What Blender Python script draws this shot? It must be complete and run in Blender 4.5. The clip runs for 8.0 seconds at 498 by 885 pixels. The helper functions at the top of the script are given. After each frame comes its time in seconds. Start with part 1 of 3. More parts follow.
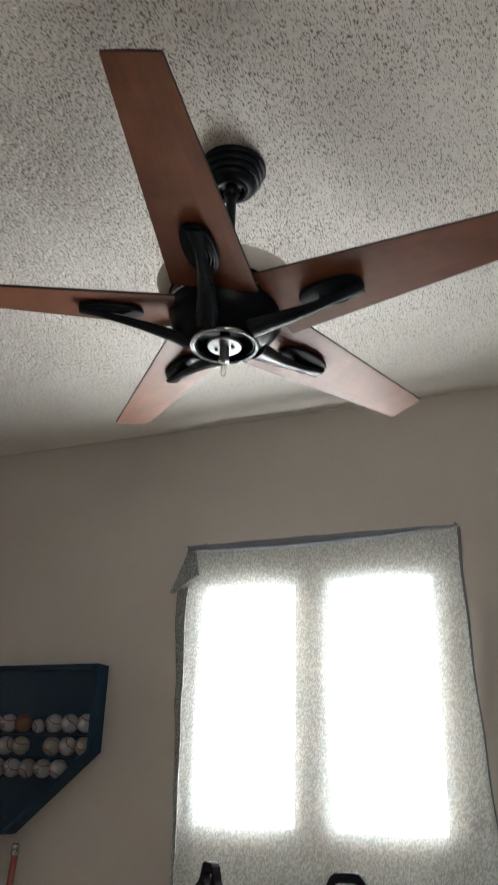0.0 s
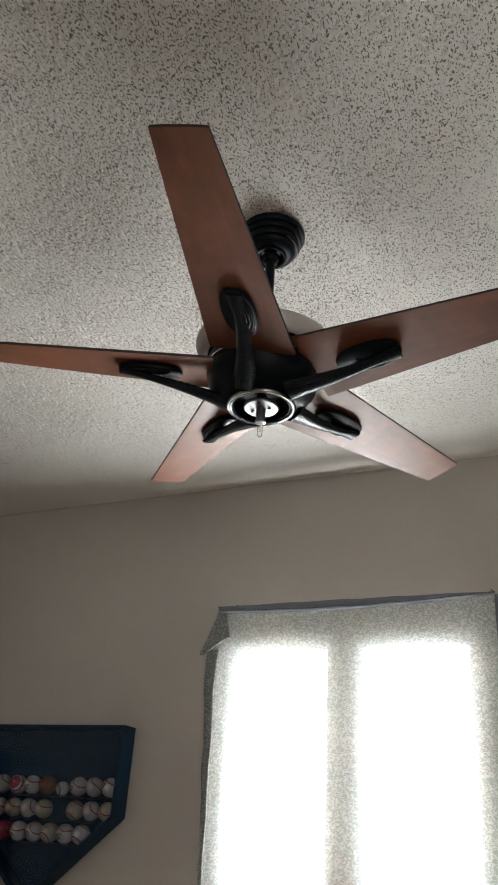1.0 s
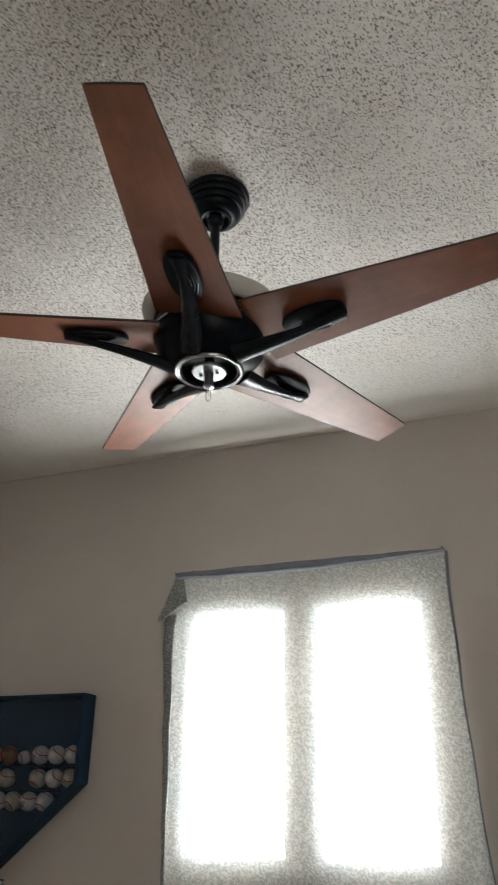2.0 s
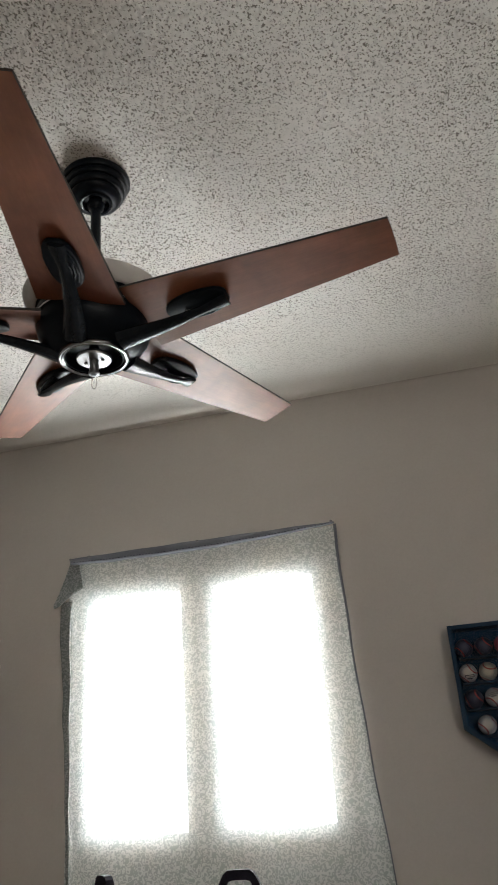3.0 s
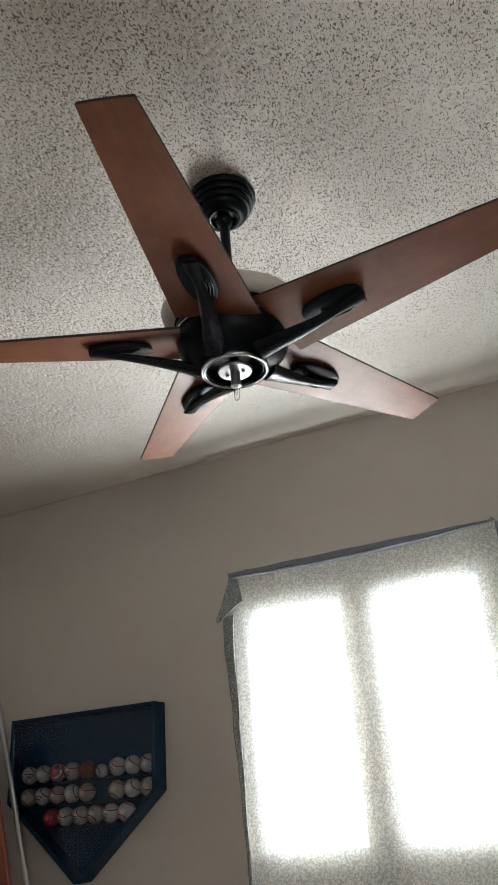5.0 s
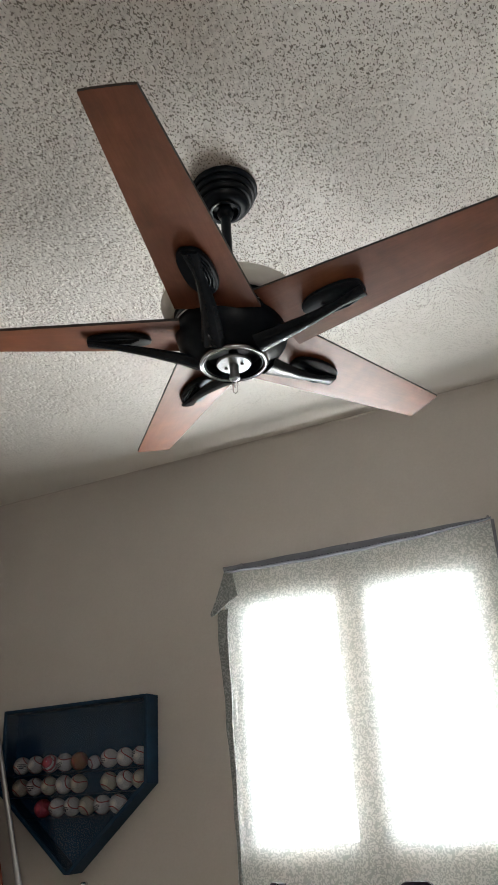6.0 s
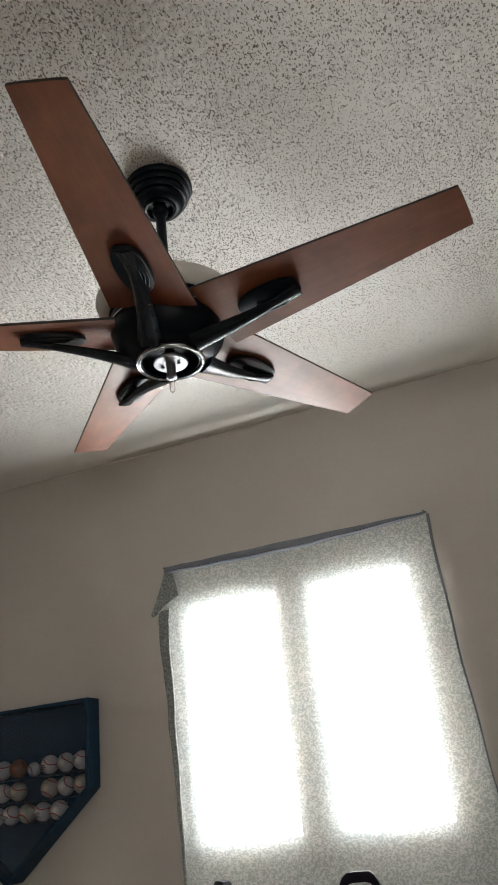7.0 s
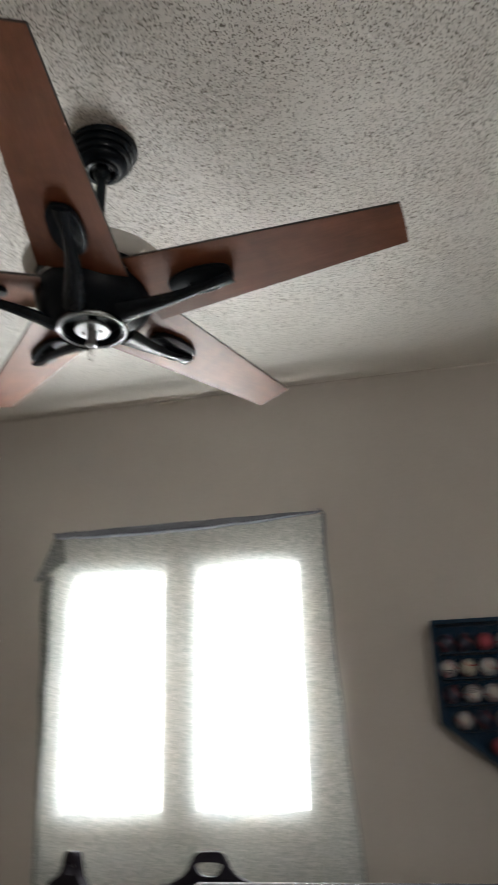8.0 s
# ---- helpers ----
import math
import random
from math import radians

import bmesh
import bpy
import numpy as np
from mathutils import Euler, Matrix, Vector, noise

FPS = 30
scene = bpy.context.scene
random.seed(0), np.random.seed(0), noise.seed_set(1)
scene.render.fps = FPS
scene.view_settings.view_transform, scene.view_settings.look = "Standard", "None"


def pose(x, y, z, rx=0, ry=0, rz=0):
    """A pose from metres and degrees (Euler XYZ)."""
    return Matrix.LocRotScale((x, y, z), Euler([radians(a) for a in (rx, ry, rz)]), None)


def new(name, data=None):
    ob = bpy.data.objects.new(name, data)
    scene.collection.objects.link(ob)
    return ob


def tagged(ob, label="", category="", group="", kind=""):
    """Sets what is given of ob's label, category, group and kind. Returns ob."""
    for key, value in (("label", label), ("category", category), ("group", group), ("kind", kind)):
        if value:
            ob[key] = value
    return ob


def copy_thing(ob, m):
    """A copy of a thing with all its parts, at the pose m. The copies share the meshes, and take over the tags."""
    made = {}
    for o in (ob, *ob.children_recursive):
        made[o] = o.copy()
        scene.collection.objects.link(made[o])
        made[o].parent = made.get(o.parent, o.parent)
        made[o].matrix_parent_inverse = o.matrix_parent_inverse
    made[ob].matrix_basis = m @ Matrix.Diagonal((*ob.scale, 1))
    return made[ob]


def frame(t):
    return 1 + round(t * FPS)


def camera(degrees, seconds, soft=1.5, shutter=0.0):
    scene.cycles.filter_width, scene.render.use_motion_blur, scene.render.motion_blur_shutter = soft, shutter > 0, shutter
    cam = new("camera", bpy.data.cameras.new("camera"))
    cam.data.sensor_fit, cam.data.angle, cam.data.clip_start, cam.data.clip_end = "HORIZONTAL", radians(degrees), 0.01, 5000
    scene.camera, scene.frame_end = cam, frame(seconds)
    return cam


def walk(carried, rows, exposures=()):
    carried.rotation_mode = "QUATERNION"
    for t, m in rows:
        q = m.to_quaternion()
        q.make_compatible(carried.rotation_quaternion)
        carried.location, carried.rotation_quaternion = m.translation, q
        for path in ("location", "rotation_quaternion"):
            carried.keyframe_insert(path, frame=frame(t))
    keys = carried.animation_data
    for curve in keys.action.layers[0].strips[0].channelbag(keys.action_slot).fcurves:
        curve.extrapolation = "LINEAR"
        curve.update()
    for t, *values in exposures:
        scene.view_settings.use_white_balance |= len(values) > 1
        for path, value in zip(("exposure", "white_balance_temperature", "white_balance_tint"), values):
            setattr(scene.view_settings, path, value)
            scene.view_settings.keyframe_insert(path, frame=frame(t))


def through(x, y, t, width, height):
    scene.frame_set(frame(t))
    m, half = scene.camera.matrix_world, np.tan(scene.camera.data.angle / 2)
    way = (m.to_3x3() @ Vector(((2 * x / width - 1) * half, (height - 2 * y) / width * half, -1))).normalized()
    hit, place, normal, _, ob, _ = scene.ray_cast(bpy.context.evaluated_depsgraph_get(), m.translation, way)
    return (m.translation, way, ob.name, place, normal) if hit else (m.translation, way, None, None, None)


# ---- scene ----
# ---------------------------------------------------------------- camera
LENS = 35.87
PATH = [
    (0, 0.0033, 0.0020, 1.0485, 22.139, 23.421, 1.680),
    (0.5, 0.0007, -0.0164, 1.0500, 23.046, 26.944, 4.966),
    (1, -0.0021, -0.0046, 1.0522, 25.035, 27.676, 4.038),
    (1.2, 0.0095, -0.0048, 1.0492, 25.715, 27.707, 3.712),
    (2.3, 0.0213, 0.0027, 1.0410, 18.454, 24.240, -0.724),
    (2.5, 0.0313, -0.0012, 1.0419, 16.499, 23.645, -1.799),
    (3, 0.0440, -0.0231, 1.0467, 12.949, 23.458, -4.398),
    (3.5, 0.0476, -0.0210, 1.0474, 11.523, 22.954, -6.250),
    (4, 0.0343, -0.0055, 1.0439, 14.792, 22.309, -6.325),
    (4.5, 0.0251, -0.0130, 1.0429, 21.859, 24.630, -3.987),
    (5, 0.0267, 0.0040, 1.0411, 24.588, 25.188, -4.520),
    (5.2, 0.0259, 0.0121, 1.0400, 24.467, 24.730, -4.740),
    (6.3, 0.0239, 0.0092, 1.0364, 24.303, 24.850, -3.251),
    (6.5, 0.0294, 0.0110, 1.0345, 22.387, 24.676, -5.009),
    (7, 0.0284, 0.0108, 1.0365, 19.537, 24.391, -6.415),
    (7.5, 0.0168, 0.0146, 1.0363, 19.367, 23.914, -3.354),
    (7.7, 0.0183, 0.0098, 1.0407, 18.687, 23.549, -4.832),
    (8, 0.0202, -0.0011, 1.0456, 12.013, 22.450, -1.519),
]


def stand(x, y, z, yaw, pitch, roll):
    """A camera pose from a place, a heading to the left of +y, a tilt up and a lean."""
    return pose(x, y, z, 0, 0, yaw) @ pose(0, 0, 0, 90 + pitch, 0, 0) @ pose(0, 0, 0, 0, 0, roll)


cam = camera(LENS, 8.0, soft=1.5, shutter=0.4)
walk(cam, [(r[0], stand(*r[1:])) for r in PATH], exposures=[(0.0, 1.04), (1.0, 1.07), (2.5, 1.12), (4.0, 1.08), (5.0, 1.15), (6.5, 1.28), (7.0, 1.18), (7.5, 1.03), (8.0, 1.0)])

# ---------------------------------------------------------------- light
WALL_Y = 2.798          # inner face of the window wall
CEIL = 2.455            # ceiling at the window wall; it rises a little towards the camera
RISE = 0.026
TOP = 2.62              # top of the walls, above the ceiling
PANES = ((-1.302, -0.932), (-0.790, -0.408))   # x range of the two panes
PANE_Z = (0.886, 1.733)
LAMP_W = 31.0
BACK_WIN = (1.22, 2.22, 0.95, 2.05)      # window behind the camera: x and z range
BACK_W = 10.5

world = bpy.data.worlds.new("sky")
scene.world = world
world.use_nodes = True
wn = world.node_tree
sky = wn.nodes.new("ShaderNodeTexSky")
sky.sky_type, sky.sun_disc, sky.sun_elevation, sky.sun_rotation = "NISHITA", False, radians(40), radians(20)
wn.links.new(sky.outputs[0], wn.nodes["Background"].inputs[0])
wn.nodes["Background"].inputs[1].default_value = 0.12

for a, b in PANES:
    d = bpy.data.lights.new("window_daylight", "AREA")
    d.shape, d.size, d.size_y = "RECTANGLE", b - a, PANE_Z[1] - PANE_Z[0]
    d.energy, d.color = LAMP_W, (1.0, 0.985, 0.96)
    lamp = new("window_daylight", d)
    lamp.matrix_world = pose((a + b) / 2, WALL_Y + 0.064, sum(PANE_Z) / 2, -90, 0, 0)

d = bpy.data.lights.new("back_window_daylight", "AREA")
d.shape, d.size, d.size_y = "RECTANGLE", BACK_WIN[1] - BACK_WIN[0], BACK_WIN[3] - BACK_WIN[2]
d.energy, d.color = BACK_W, (1.0, 0.955, 0.89)
lamp = new("back_window_daylight", d)
lamp.matrix_world = pose((BACK_WIN[0] + BACK_WIN[1]) / 2, -2.2 - 0.075, (BACK_WIN[2] + BACK_WIN[3]) / 2, 90, 0, 0)


# ---------------------------------------------------------------- materials
def material(name, colour, rough=0.5, metal=0.0, spec=0.5):
    m = bpy.data.materials.new(name)
    m.use_nodes = True
    b = m.node_tree.nodes["Principled BSDF"]
    b.inputs["Base Color"].default_value = (*colour, 1)
    b.inputs["Roughness"].default_value = rough
    b.inputs["Metallic"].default_value = metal
    b.inputs["Specular IOR Level"].default_value = spec
    return m, m.node_tree, b


def node(tree, kind, **values):
    n = tree.nodes.new(kind)
    for k, v in values.items():
        n.inputs[k.replace("_", " ")].default_value = v
    return n


def place_coords(tree, scale=(1, 1, 1)):
    c = tree.nodes.new("ShaderNodeTexCoord")
    mp = tree.nodes.new("ShaderNodeMapping")
    mp.inputs["Scale"].default_value = scale
    tree.links.new(c.outputs["Object"], mp.inputs["Vector"])
    return mp.outputs["Vector"]


def ramp(tree, source, stops):
    r = tree.nodes.new("ShaderNodeValToRGB")
    e = r.color_ramp.elements
    while len(e) < len(stops):
        e.new(0.5)
    for q, (p, c) in zip(e, stops):
        q.position, q.color = p, (*c, 1)
    tree.links.new(source, r.inputs["Fac"])
    return r.outputs["Color"]


def varied(name, dark, light, scale, stretch=(1, 1, 1), rough=(0.4, 0.6), bump=0.2, fine=6.0, metal=0.0, spec=0.5, depth=0.002):
    """A surface of two tones at two scales, with its roughness and a fine relief following them."""
    m, t, b = material(name, light, rough[0], metal, spec)
    v = place_coords(t, stretch)
    n1 = node(t, "ShaderNodeTexNoise", Scale=scale, Detail=6.0, Roughness=0.6)
    n2 = node(t, "ShaderNodeTexNoise", Scale=scale * fine, Detail=4.0, Roughness=0.6)
    mix = t.nodes.new("ShaderNodeMix")
    mix.inputs[0].default_value = 0.4
    for n in (n1, n2):
        t.links.new(v, n.inputs["Vector"])
    t.links.new(n1.outputs["Fac"], mix.inputs[2])
    t.links.new(n2.outputs["Fac"], mix.inputs[3])
    f = mix.outputs[0]
    t.links.new(ramp(t, f, ((0.35, dark), (0.65, light))), b.inputs["Base Color"])
    r = t.nodes.new("ShaderNodeMapRange")
    r.inputs["To Min"].default_value, r.inputs["To Max"].default_value = rough
    t.links.new(n1.outputs["Fac"], r.inputs["Value"])
    t.links.new(r.outputs[0], b.inputs["Roughness"])
    if bump:
        bp = node(t, "ShaderNodeBump", Strength=bump, Distance=depth)
        t.links.new(n2.outputs["Fac"], bp.inputs["Height"])
        t.links.new(bp.outputs["Normal"], b.inputs["Normal"])
    return m


WALL = varied("taupe_wall_paint", (0.465, 0.428, 0.392), (0.51, 0.472, 0.436), 1.3, rough=(0.55, 0.7), bump=0.25, fine=90, depth=0.001)
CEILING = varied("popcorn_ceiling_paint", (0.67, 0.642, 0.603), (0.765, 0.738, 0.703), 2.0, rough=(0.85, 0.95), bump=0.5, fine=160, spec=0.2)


def lump_shade_flecks():
    """Sprayed plaster: off-white, the shade among its lumps painted as small grey-brown flecks."""
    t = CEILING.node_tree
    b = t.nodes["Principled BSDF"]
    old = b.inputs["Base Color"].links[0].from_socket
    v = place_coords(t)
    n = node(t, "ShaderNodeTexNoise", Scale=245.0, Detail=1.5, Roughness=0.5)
    t.links.new(place_coords(t, (1, 0.6, 1)), n.inputs["Vector"])   # drawn out in depth, as the lumps' shadows fall
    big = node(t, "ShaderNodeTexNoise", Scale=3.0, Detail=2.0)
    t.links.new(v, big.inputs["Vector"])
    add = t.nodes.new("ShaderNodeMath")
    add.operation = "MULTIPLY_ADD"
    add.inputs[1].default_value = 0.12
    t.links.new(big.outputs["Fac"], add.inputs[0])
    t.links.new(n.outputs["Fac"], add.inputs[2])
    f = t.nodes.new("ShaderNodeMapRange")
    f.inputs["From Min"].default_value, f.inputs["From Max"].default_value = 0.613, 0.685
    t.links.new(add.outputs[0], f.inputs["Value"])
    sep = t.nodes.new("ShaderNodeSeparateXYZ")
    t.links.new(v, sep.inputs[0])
    rim = t.nodes.new("ShaderNodeMapRange")        # the painted flecks fade out along the window wall
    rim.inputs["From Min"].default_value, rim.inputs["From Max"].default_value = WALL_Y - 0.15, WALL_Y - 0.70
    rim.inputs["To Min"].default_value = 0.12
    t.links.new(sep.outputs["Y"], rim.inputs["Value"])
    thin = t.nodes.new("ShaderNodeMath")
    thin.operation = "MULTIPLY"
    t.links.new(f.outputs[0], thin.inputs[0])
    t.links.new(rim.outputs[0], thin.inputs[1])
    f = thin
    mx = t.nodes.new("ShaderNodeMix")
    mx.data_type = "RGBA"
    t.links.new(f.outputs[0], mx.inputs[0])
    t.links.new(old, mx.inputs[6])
    # painted shade colour, placed by noise apart from the mesh relief
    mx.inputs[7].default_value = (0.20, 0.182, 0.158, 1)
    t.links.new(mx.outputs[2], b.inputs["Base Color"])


lump_shade_flecks()
CARPET = varied("beige_carpet", (0.40, 0.345, 0.29), (0.50, 0.44, 0.37), 6, rough=(0.9, 1.0), bump=0.6, fine=60)
WHITE = varied("white_window_vinyl", (0.82, 0.82, 0.80), (0.87, 0.87, 0.85), 6, rough=(0.35, 0.5), bump=0.05)
BLACK = varied("black_fan_enamel", (0.003, 0.005, 0.008), (0.005, 0.008, 0.012), 14, rough=(0.34, 0.44), bump=0.0, spec=0.12)
GLOSS = varied("polished_black_enamel", (0.004, 0.006, 0.009), (0.008, 0.011, 0.015), 14, rough=(0.22, 0.30), bump=0.0, spec=0.2)
RINGMETAL = varied("dark_nickel", (0.22, 0.22, 0.23), (0.32, 0.32, 0.33), 20, rough=(0.16, 0.26), bump=0.0, metal=1.0)
CHROME = varied("polished_chrome", (0.55, 0.55, 0.56), (0.72, 0.72, 0.73), 20, rough=(0.1, 0.22), bump=0.0, metal=1.0)
NAVY = varied("navy_stained_wood", (0.003, 0.022, 0.046), (0.006, 0.031, 0.064), 10, (1, 1, 6), rough=(0.45, 0.6), bump=0.1, spec=0.2)
NAVY_BACK = varied("navy_felt_backing", (0.005, 0.034, 0.070), (0.009, 0.046, 0.092), 8, rough=(0.7, 0.9), bump=0.0, spec=0.1)
PLASTIC = varied("dark_chair_plastic", (0.013, 0.011, 0.018), (0.022, 0.019, 0.028), 25, rough=(0.7, 0.85), bump=0.15, spec=0.12)
GREY = varied("grey_metal_paint", (0.15, 0.145, 0.16), (0.20, 0.195, 0.21), 8, rough=(0.6, 0.75), bump=0.05)
RAIL = varied("dull_grey_rail_paint", (0.040, 0.038, 0.044), (0.058, 0.056, 0.062), 8, rough=(0.7, 0.85), bump=0.05, spec=0.2)
DARKPANEL = varied("charcoal_panel", (0.03, 0.03, 0.035), (0.05, 0.05, 0.055), 10, rough=(0.5, 0.7), bump=0.1)
REDWOOD = varied("red_brown_wood", (0.16, 0.035, 0.018), (0.26, 0.07, 0.035), 5, (6, 6, 0.7), rough=(0.35, 0.5), bump=0.1)
REDPAINT = varied("red_lacquer", (0.22, 0.05, 0.045), (0.32, 0.08, 0.07), 10, rough=(0.25, 0.4), bump=0.05)
BRUSHED = varied("brushed_aluminium", (0.42, 0.42, 0.43), (0.55, 0.55, 0.56), 10, (1, 1, 0.1), rough=(0.3, 0.45), bump=0.05, metal=0.8)
LEATHER = varied("baseball_leather", (0.40, 0.36, 0.33), (0.55, 0.50, 0.46), 14, rough=(0.45, 0.6), bump=0.15, fine=20)
CREAM = varied("aged_baseball_leather", (0.34, 0.29, 0.22), (0.46, 0.40, 0.31), 14, rough=(0.45, 0.6), bump=0.15, fine=20)
SEAM = varied("red_seam_thread", (0.25, 0.03, 0.03), (0.34, 0.05, 0.05), 40, rough=(0.6, 0.8), bump=0.1)
BALLRED = varied("red_ball_leather", (0.30, 0.03, 0.05), (0.42, 0.06, 0.08), 14, rough=(0.4, 0.6), bump=0.1)
BALLNAVY = varied("navy_ball_leather", (0.015, 0.018, 0.04), (0.03, 0.035, 0.07), 14, rough=(0.35, 0.5), bump=0.1)
BALLBROWN = varied("brown_mitt_leather", (0.14, 0.055, 0.02), (0.22, 0.09, 0.035), 14, rough=(0.5, 0.7), bump=0.2)
INK = varied("dark_print_ink", (0.015, 0.017, 0.03), (0.03, 0.03, 0.05), 30, rough=(0.5, 0.6), bump=0.0)
GUNMETAL = varied("dull_satin_metal", (0.20, 0.20, 0.21), (0.30, 0.30, 0.31), 20, rough=(0.38, 0.5), bump=0.0, metal=0.9)
EDGE = varied("dark_blade_edge", (0.012, 0.008, 0.006), (0.025, 0.016, 0.012), 20, rough=(0.4, 0.6), bump=0.0)


def wood_blade():
    m, t, b = material("reddish_walnut_veneer", (0.14, 0.05, 0.025), 0.3)
    v = place_coords(t, (0.9, 9, 9))
    n1 = node(t, "ShaderNodeTexNoise", Scale=5.0, Detail=8.0, Roughness=0.62, Distortion=0.5)
    n2 = node(t, "ShaderNodeTexNoise", Scale=34.0, Detail=5.0, Roughness=0.6)
    t.links.new(v, n1.inputs["Vector"])
    t.links.new(v, n2.inputs["Vector"])
    blot = node(t, "ShaderNodeTexNoise", Scale=11.0, Detail=5.0, Roughness=0.6, Distortion=0.6)
    t.links.new(place_coords(t), blot.inputs["Vector"])
    m1 = t.nodes.new("ShaderNodeMix")
    m1.inputs[0].default_value = 0.35
    t.links.new(n1.outputs["Fac"], m1.inputs[2])
    t.links.new(n2.outputs["Fac"], m1.inputs[3])
    m2 = t.nodes.new("ShaderNodeMix")
    m2.inputs[0].default_value = 0.5
    t.links.new(m1.outputs[0], m2.inputs[2])
    t.links.new(blot.outputs["Fac"], m2.inputs[3])
    c = ramp(t, m2.outputs[0], ((0.32, (0.086, 0.025, 0.009)), (0.5, (0.137, 0.041, 0.015)), (0.68, (0.195, 0.063, 0.026))))
    t.links.new(c, b.inputs["Base Color"])
    r = t.nodes.new("ShaderNodeMapRange")
    r.inputs["To Min"].default_value, r.inputs["To Max"].default_value = 0.46, 0.52
    t.links.new(blot.outputs["Fac"], r.inputs["Value"])
    t.links.new(r.outputs[0], b.inputs["Roughness"])
    b.inputs["Specular IOR Level"].default_value = 0.37
    b.inputs["Coat Weight"].default_value = 0.06
    b.inputs["Coat Roughness"].default_value = 0.28
    return m


WOOD = wood_blade()


def curtain_cloth(name, through, shade, sheer=0.0):
    """Thin pale cloth with a printed scroll pattern, which lets daylight through."""
    m = bpy.data.materials.new(name)
    m.use_nodes = True
    t = m.node_tree
    t.nodes.clear()
    v = place_coords(t)
    warp = node(t, "ShaderNodeTexNoise", Scale=70.0, Detail=1.0)
    t.links.new(v, warp.inputs["Vector"])
    wave = t.nodes.new("ShaderNodeMath")
    wave.operation = "MULTIPLY"
    wave.inputs[1].default_value = 25.0
    t.links.new(warp.outputs["Fac"], wave.inputs[0])
    sn = t.nodes.new("ShaderNodeMath")
    sn.operation = "SINE"
    t.links.new(wave.outputs[0], sn.inputs[0])
    gate = node(t, "ShaderNodeTexNoise", Scale=60.0, Detail=1.0)
    t.links.new(v, gate.inputs["Vector"])
    ad = t.nodes.new("ShaderNodeMath")
    ad.operation = "MULTIPLY_ADD"
    ad.inputs[1].default_value = 1.0
    t.links.new(gate.outputs["Fac"], ad.inputs[0])
    t.links.new(sn.outputs[0], ad.inputs[2])
    thread = node(t, "ShaderNodeTexNoise", Scale=260.0, Detail=2.0)
    t.links.new(v, thread.inputs["Vector"])
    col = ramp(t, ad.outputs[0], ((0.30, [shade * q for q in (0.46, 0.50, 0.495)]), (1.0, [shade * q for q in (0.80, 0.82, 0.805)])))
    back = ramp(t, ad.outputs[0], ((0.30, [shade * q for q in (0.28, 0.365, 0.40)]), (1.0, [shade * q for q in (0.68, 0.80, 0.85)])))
    dif = t.nodes.new("ShaderNodeBsdfDiffuse")
    tra = t.nodes.new("ShaderNodeBsdfTranslucent")
    t.links.new(col, dif.inputs["Color"])
    t.links.new(back, tra.inputs["Color"])
    bp = node(t, "ShaderNodeBump", Strength=0.3, Distance=0.001)
    t.links.new(thread.outputs["Fac"], bp.inputs["Height"])
    t.links.new(bp.outputs["Normal"], dif.inputs["Normal"])
    mx = t.nodes.new("ShaderNodeMixShader")
    mx.inputs[0].default_value = through
    t.links.new(dif.outputs[0], mx.inputs[1])
    t.links.new(tra.outputs[0], mx.inputs[2])
    out = t.nodes.new("ShaderNodeOutputMaterial")
    weave = t.nodes.new("ShaderNodeBsdfTransparent")
    gaps = t.nodes.new("ShaderNodeMixShader")
    thin = t.nodes.new("ShaderNodeMapRange")       # the weave is closer in the print, more open between
    thin.inputs["From Min"].default_value, thin.inputs["From Max"].default_value = 0.2, 1.2
    thin.inputs["To Min"].default_value, thin.inputs["To Max"].default_value = 0.75 * sheer, 1.2 * sheer
    t.links.new(ad.outputs[0], thin.inputs["Value"])
    t.links.new(thin.outputs[0], gaps.inputs[0])
    weave.inputs[0].default_value = (0.955, 0.985, 1.0, 1)
    t.links.new(mx.outputs[0], gaps.inputs[1])
    t.links.new(weave.outputs[0], gaps.inputs[2])
    t.links.new(gaps.outputs[0], out.inputs["Surface"])
    return m


CLOTH = curtain_cloth("scroll_print_curtain_cloth", 0.05, 1.08, 0.24)
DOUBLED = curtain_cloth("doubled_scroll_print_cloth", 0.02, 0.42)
FRAME = varied("tan_window_frame", (0.125, 0.092, 0.066), (0.165, 0.122, 0.088), 6, (6, 6, 1), rough=(0.5, 0.65), bump=0.1)
HEM = varied("blue_grey_hem_cloth", (0.15, 0.16, 0.19), (0.21, 0.22, 0.25), 12, (1, 1, 1), rough=(0.7, 0.9), bump=0.4, fine=40)


def glass(name, tint=(1, 1, 1), rough=0.0, ior=1.45):
    m, t, b = material(name, tint, rough)
    b.inputs["Transmission Weight"].default_value = 1.0
    b.inputs["IOR"].default_value = ior
    return m


GLASS = glass("clear_glass", (0.97, 0.98, 0.98))
TINTED = glass("smoky_acrylic", (0.66, 0.71, 0.79), 0.0, 1.3)
BULB_GLASS = glass("clear_bulb_glass", (1, 1, 1), 0.0, 1.3)


def frosted():
    m, t, b = material("frosted_smoke_glass", (0.62, 0.60, 0.56), 0.35)
    n = node(t, "ShaderNodeTexNoise", Scale=9.0, Detail=5.0)
    t.links.new(place_coords(t), n.inputs["Vector"])
    t.links.new(ramp(t, n.outputs["Fac"], ((0.3, (0.66, 0.645, 0.61)), (0.7, (0.78, 0.765, 0.73)))), b.inputs["Base Color"])
    b.inputs["Transmission Weight"].default_value = 0.35
    b.inputs["Roughness"].default_value = 0.5
    return m


FROST = frosted()


